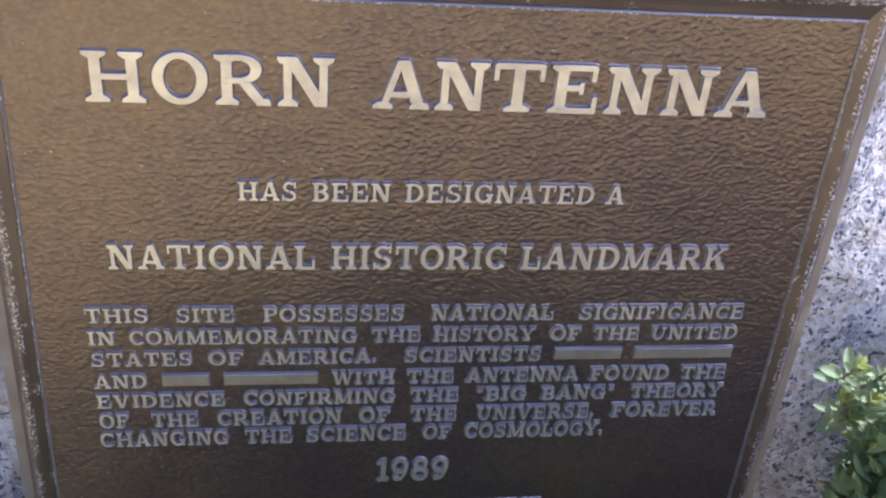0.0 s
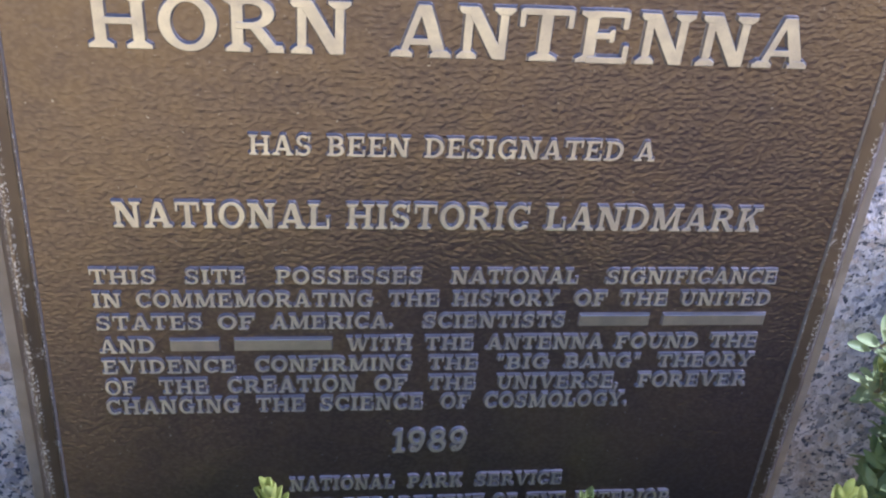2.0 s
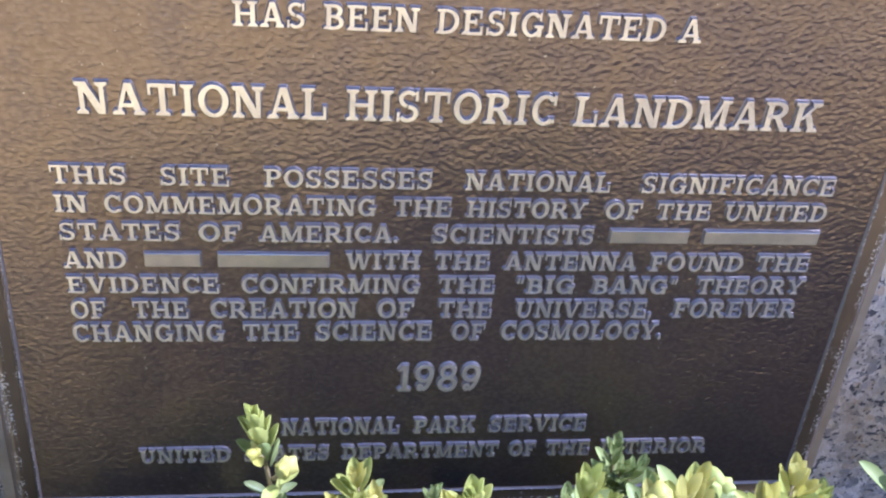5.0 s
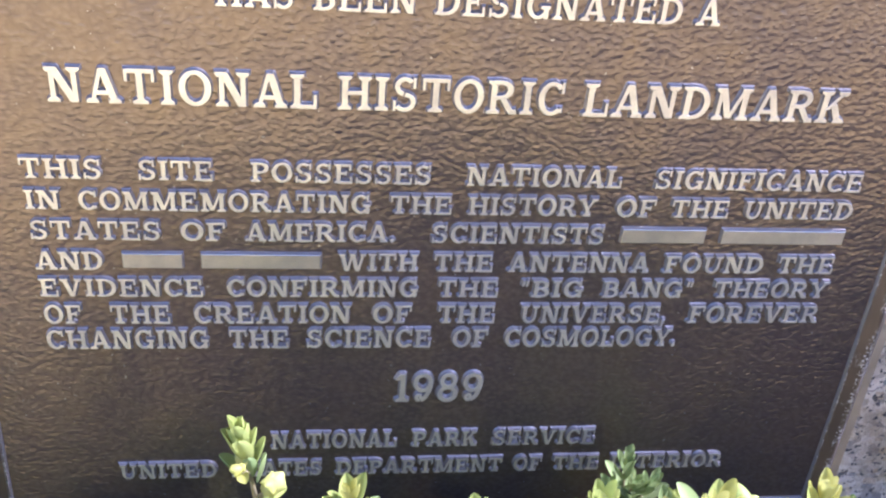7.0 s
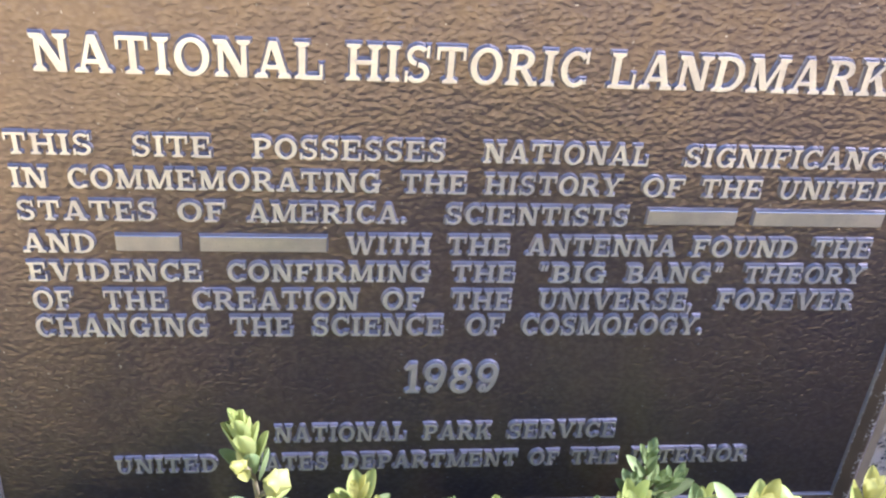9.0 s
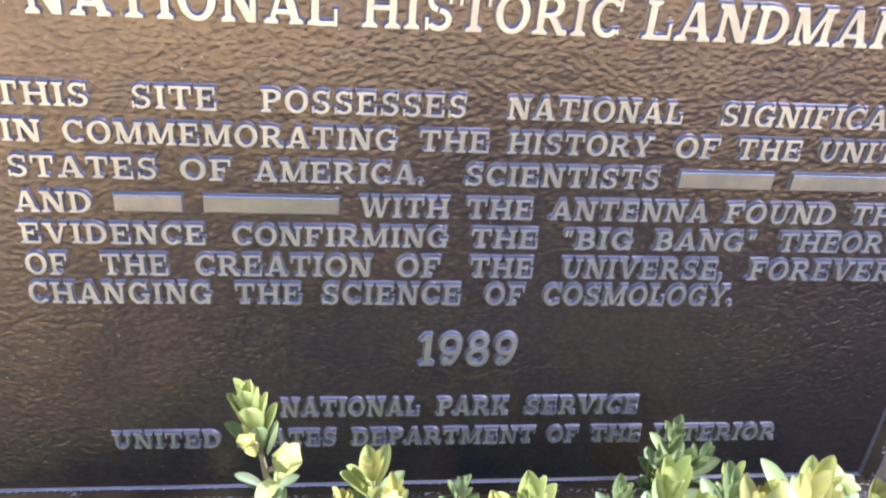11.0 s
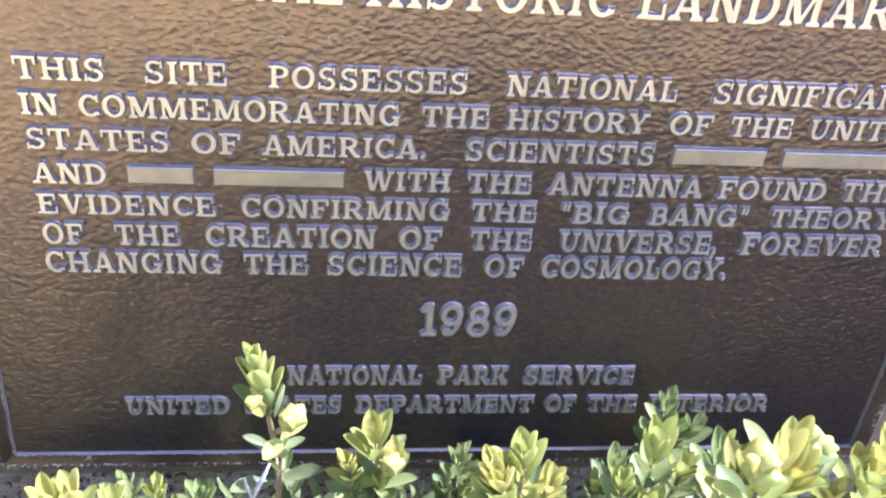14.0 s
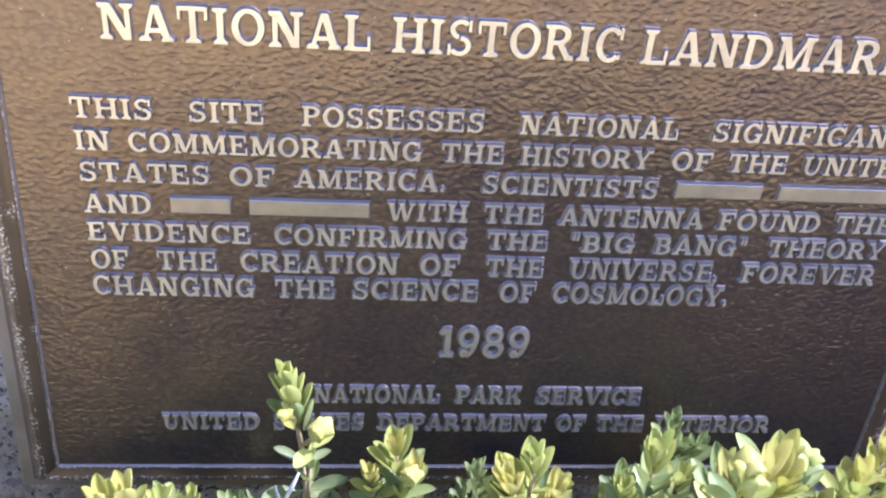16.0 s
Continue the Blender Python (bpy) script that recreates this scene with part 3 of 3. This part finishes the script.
def foliage(shrub, count, centre, half, top, leaf=LEAF_OLD_SHADED, label="dense older boxwood leaves, darkened in colour for the hedge's shade"):
    """The older leaves inside the shrub, too many to count."""
    verts, faces = [], []
    for _ in range(count):
        while True:
            p = Vector((rng.uniform(-1, 1), rng.uniform(-1, 1), rng.uniform(-1, 1)))
            if p.length < 1:
                break
        p = p * (0.45 + 0.55 * rng.random()) if p.length < 0.6 else p
        c = Vector((centre[0] + p.x * half[0], centre[1] + p.y * half[1], centre[2] + p.z * half[2]))
        if c.z > top(c.x, c.y) or c.y > 0.49:
            continue
        d = Vector((rng.uniform(-1, 1), rng.uniform(-1, 1), rng.uniform(0.0, 1.3))).normalized()
        side = d.orthogonal().normalized()
        side = (Matrix.Rotation(rng.uniform(0, 6.28), 3, d) @ side)
        up = d.cross(side)
        s = rng.uniform(0.012, 0.018)
        i = len(verts)
        for v, w in ((0.0, 0.04), (0.3, 0.21), (0.65, 0.23), (1.0, 0.03)):
            for u in (-1, 0, 1):
                verts.append(c + s * (d * v + side * u * w + up * (0.05 * abs(u) - 0.12 * v * v)))
        for r in range(3):
            for q in range(2):
                k = i + 3 * r + q
                faces.append((k, k + 1, k + 4, k + 3))
    me = bpy.data.meshes.new("foliage")
    me.from_pydata(verts, [], faces)
    me.materials.append(leaf)
    me.polygons.foreach_set("use_smooth", [True] * len(me.polygons))
    ob = new("foliage", me)
    ob.parent = shrub
    return tagged(ob, label, kind="stuff")


def build_front_shrub():
    shrub = tagged(new("boxwood_shrub"), "boxwood shrub with pale yellow-green new shoots before the plaque", "shrub", "boxwood hedge")
    yc, ym, mo = ("cream", "cream", "young", "young", "mid"), ("young", "young", "mid", "mid"), ("mid", "mid", "mid", "deep")
    # the tall shoot and its side cluster
    shoot(shrub, (-0.093, 0.43, 0.877), ("young", "young", "young", "young", "mid"), 0.17, 9, 0.0140, 0.0033, (-0.2, 0.02), turn=0.3, reach=17, first=9, rooted=(-0.0848, 0.43, 0.822))
    shoot(shrub, (-0.0848, 0.43, 0.8360), ("deep", "deep"), 0.12, 2, 0.0155, 0.030, (-0.01, 0.0), turn=0.1, reach=0, first=68, twist=0.2, rooted=(-0.0832, 0.43, 0.705))
    shoot(shrub, (-0.0825, 0.426, 0.8350), ("young", "mid"), 0.05, 3, 0.009, 0.009, (-0.05, -0.05), turn=1.0, reach=14, first=24, rooted=(-0.0838, 0.43, 0.79))
    shoot(shrub, (-0.0755, 0.409, 0.866), ("cream", "cream", "young"), 0.04, 3, 0.010, 0.005, (0.35, 0.0), "curled", 0.6, 50, (-0.0842, 0.4297, 0.832))
    shoot(shrub, (-0.0915, 0.419, 0.8605), ("cream", "cream"), 0.02, 2, 0.008, 0.003, (-0.1, -0.5), "curled", 0.2, 30, (-0.0870, 0.4295, 0.846))
    # towards the plaque
    shoot(shrub, (-0.048, 0.434, 0.838), yc, 0.12, 6, 0.014, lean=(-0.1, 0), turn=0.4)
    shoot(shrub, (-0.039, 0.425, 0.826), ("cream", "cream", "young", "mid"), 0.10, 5, 0.011, 0.005, (0.25, 0), "curled", 1.0)
    shoot(shrub, (-0.004, 0.47, 0.786), mo, 0.12, 6, 0.012, reach=42)
    shoot(shrub, (0.061, 0.45, 0.804), mo, 0.12, 6, 0.0135, reach=48)
    shoot(shrub, (0.092, 0.48, 0.809), mo, 0.12, 7, 0.0125, reach=40, lean=(-0.06, 0))
    shoot(shrub, (0.109, 0.475, 0.797), mo, 0.08, 5, 0.012, reach=40, lean=(0.3, 0))
    shoot(shrub, (0.081, 0.405, 0.857), mo, 0.13, 7, 0.0135, reach=55)
    shoot(shrub, (-0.153, 0.47, 0.768), mo, 0.10, 6, 0.013, reach=50)
    shoot(shrub, (-0.138, 0.46, 0.777), ym, 0.10, 6, 0.013, reach=50)
    shoot(shrub, (-0.120, 0.46, 0.773), mo, 0.10, 6, 0.013, reach=45)
    # towards the lawn
    shoot(shrub, (-0.011, 0.35, 0.916), ("young", "young", "young", "mid"), 0.13, 7, 0.0135, lean=(-0.05, 0), turn=0.2)
    shoot(shrub, (-0.021, 0.345, 0.910), yc, 0.12, 5, 0.0125, lean=(-0.25, 0))
    shoot(shrub, (0.037, 0.37, 0.897), ym, 0.13, 7, 0.0125, turn=0.5)
    shoot(shrub, (0.046, 0.33, 0.930), yc, 0.14, 5, 0.0115, lean=(-0.1, 0), shape="curled")
    shoot(shrub, (0.063, 0.345, 0.918), ("cream", "cream", "young", "mid"), 0.13, 6, 0.0132, turn=0.15)
    shoot(shrub, (0.073, 0.355, 0.912), ("cream", "young", "mid"), 0.12, 5, 0.0135, lean=(0.12, 0), turn=1.2)
    shoot(shrub, (0.088, 0.365, 0.899), ym, 0.12, 5, 0.013, lean=(0.1, 0), shape="curled")
    shoot(shrub, (0.106, 0.36, 0.898), yc, 0.12, 6, 0.013)
    shoot(shrub, (0.128, 0.381, 0.889), ("cream", "cream", "young", "mid"), 0.12, 6, 0.0130, turn=0.2)
    shoot(shrub, (0.142, 0.40, 0.850), ym, 0.12, 6, 0.013)
    shoot(shrub, (0.160, 0.402, 0.852), ym, 0.12, 5, 0.011)
    shoot(shrub, (0.190, 0.402, 0.892), ym, 0.15, 8, 0.0135, lean=(-0.1, 0), turn=0.3)
    shoot(shrub, (0.202, 0.402, 0.884), ym, 0.15, 8, 0.0135, lean=(-0.1, 0))
    shoot(shrub, (-0.135, 0.35, 0.900), yc, 0.12, 6, 0.0125, turn=0.3)
    shoot(shrub, (-0.125, 0.356, 0.888), ("young", "mid"), 0.10, 5, 0.0125, lean=(0.2, 0))
    shoot(shrub, (0.108, 0.448, 0.813), ym, 0.12, 8, 0.0120, 0.0050, reach=36, turn=0.2)
    shoot(shrub, (0.099, 0.444, 0.801), ym, 0.10, 6, 0.0110, 0.0050, (-0.25, 0), reach=40)
    shoot(shrub, (0.062, 0.36, 0.898), ("cream", "cream", "young"), 0.12, 6, 0.0125, 0.0050, (0.05, 0), reach=30)
    shoot(shrub, (-0.147, 0.36, 0.884), ("cream", "young", "young"), 0.12, 6, 0.0125, 0.0050, (-0.2, 0), reach=34)
    shoot(shrub, (-0.127, 0.365, 0.876), yc, 0.10, 5, 0.0125, 0.0050, (0.15, 0), reach=40)
    # lower side shoots crowding round the larger ones
    for x, y, z, tones in ((-0.048, 0.434, 0.838, yc), (-0.004, 0.47, 0.786, mo), (-0.011, 0.35, 0.916, yc), (0.037, 0.37, 0.897, ym), (0.063, 0.345, 0.918, yc), (0.106, 0.36, 0.898, yc), (0.128, 0.381, 0.889, yc), (0.092, 0.48, 0.809, mo), (0.061, 0.45, 0.804, ym), (-0.135, 0.35, 0.900, ym), (-0.138, 0.46, 0.777, ym)):
        for side in (-1, 1):
            shoot(shrub, (x + side * rng.uniform(0.007, 0.013), y - rng.uniform(0.0, 0.008), z - rng.uniform(0.008, 0.018)), tones, 0.10, 7, rng.uniform(0.0095, 0.0112), 0.0048, (side * rng.uniform(0.1, 0.3), -0.1), reach=42)
        shoot(shrub, (x + rng.uniform(-0.006, 0.006), y - 0.010, z - rng.uniform(0.018, 0.026)), ym, 0.09, 6, 0.0115, 0.0050, (rng.uniform(-0.1, 0.1), -0.2), reach=48)
    # a row close under the plaque
    for x, z, tones in ((-0.185, 0.742, mo), (-0.065, 0.748, mo), (-0.022, 0.752, ym), (0.018, 0.748, mo), (0.034, 0.765, mo), (0.130, 0.755, mo), (0.165, 0.748, ym)):
        shoot(shrub, (x, 0.462 + 0.1 * (0.755 - z), z), tones, 0.09, 6, 0.0125, reach=50)
    # lower shoots between them
    for _ in range(60):
        x, y = rng.uniform(-0.2, 0.2), rng.uniform(0.30, 0.465)
        z = min(0.905, 0.893 - 1.22 * (y - 0.345)) - rng.uniform(0.002, 0.03) - 0.15 * max(0.0, 0.42 - y)
        shoot(shrub, (x, y, z), rng.choice((ym, mo, mo, yc)), 0.10, 5, rng.uniform(0.0115, 0.0145), lean=(rng.uniform(-0.2, 0.2), rng.uniform(-0.2, 0.1)))
    for _ in range(14):
        branch(shrub, (rng.uniform(-0.05, 0.05), 0.27 + rng.uniform(-0.03, 0.03), 0.03), (rng.uniform(-0.2, 0.2), rng.uniform(0.15, 0.42), rng.uniform(0.62, 0.74)), 0.008)
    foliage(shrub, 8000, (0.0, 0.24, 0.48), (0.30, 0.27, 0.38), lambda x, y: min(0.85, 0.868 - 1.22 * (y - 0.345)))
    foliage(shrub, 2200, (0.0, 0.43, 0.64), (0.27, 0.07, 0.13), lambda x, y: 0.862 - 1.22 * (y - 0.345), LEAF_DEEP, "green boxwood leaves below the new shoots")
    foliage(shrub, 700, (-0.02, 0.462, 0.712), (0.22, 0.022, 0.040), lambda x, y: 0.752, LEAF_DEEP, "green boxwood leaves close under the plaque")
    # a pale dead stalk caught among the leaves
    bm = bmesh.new()
    tube(bm, ((-0.091, 0.416, 0.782), (-0.0925, 0.412, 0.816), (-0.089, 0.411, 0.826), (-0.086, 0.4105, 0.835)), (0.0007, 0.0008, 0.0009, 0.0005), 5)
    tube(bm, ((-0.0925, 0.412, 0.814), (-0.0945, 0.411, 0.823), (-0.0950, 0.4105, 0.828)), (0.0007, 0.0006, 0.0004), 5)
    tagged(part("dry_stalk", bm, DRY, None, smooth=True), "pale dead forked grass stalk caught among boxwood leaves", "stalk")


def build_side_shrub(x, y, tips, label, tones):
    shrub = tagged(new("boxwood_shrub"), label, "shrub", "boxwood hedge")
    for p in tips:
        shoot(shrub, (p[0] - math.copysign(0.003, x), p[1] - 0.012, p[2] + 0.007), tones, 0.045, 8, 0.0115, 0.0048, (math.copysign(rng.uniform(0.1, 0.35), -x), rng.uniform(-0.8, -0.45)), reach=78)
    top = max(p[2] for p in tips)
    for _ in range(22):
        a, r = rng.uniform(0, 6.28), rng.uniform(0.2, 1)
        px, py = x + 0.13 * r * math.cos(a), min(0.485, y + 0.13 * r * math.sin(a))
        if abs(px) > 0.262:
            shoot(shrub, (px, py, top - 0.02 - 0.06 * r - rng.uniform(0, 0.05)), rng.choice((tones, ("mid", "old"))), 0.12, 6, 0.0135, lean=(0.3 * math.cos(a), 0.3 * math.sin(a)))
    for _ in range(7):
        branch(shrub, (x + rng.uniform(-0.03, 0.03), y - 0.02, 0.03), (x + rng.uniform(-0.09, 0.09), y + rng.uniform(-0.1, 0.04), top - 0.2), 0.008)
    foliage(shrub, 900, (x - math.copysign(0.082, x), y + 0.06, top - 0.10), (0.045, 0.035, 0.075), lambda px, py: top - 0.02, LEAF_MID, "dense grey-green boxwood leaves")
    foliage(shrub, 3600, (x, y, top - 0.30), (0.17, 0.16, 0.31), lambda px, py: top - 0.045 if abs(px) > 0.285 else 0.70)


build_front_shrub()
build_side_shrub(0.38, 0.40, ((0.251, 0.487, 0.921), (0.246, 0.485, 0.900), (0.254, 0.482, 0.888), (0.268, 0.476, 0.872), (0.264, 0.48, 0.924), (0.258, 0.478, 0.906), (0.270, 0.483, 0.916), (0.272, 0.47, 0.892), (0.280, 0.468, 0.905), (0.285, 0.485, 0.892), (0.283, 0.47, 0.87), (0.292, 0.46, 0.85)), "boxwood shrub with grey-green shoots against the granite", ("young", "sage", "sage", "sage"))
build_side_shrub(-0.37, 0.38, ((-0.236, 0.44, 0.80), (-0.246, 0.45, 0.812), (-0.255, 0.43, 0.82)), "darker green boxwood shrub at the plaque's lower corner", ("mid", "mid", "old"))


# unseen shrubs, added so the lower panel mirrors dark leaves, not bright ground
def build_unseen_shrub(x, y):
    shrub = tagged(new("boxwood_shrub"), "unseen dark green shrub added to darken the plaque's lower reflections", "shrub", "boxwood hedge")
    for _ in range(7):
        branch(shrub, (x + rng.uniform(-0.04, 0.04), y, 0.03), (x + rng.uniform(-0.15, 0.15), y + rng.uniform(-0.15, 0.15), 0.5), 0.009)
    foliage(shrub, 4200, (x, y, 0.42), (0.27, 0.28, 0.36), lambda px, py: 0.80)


for where in ((-0.48, 0.14), (0.48, 0.12)):
    build_unseen_shrub(*where)
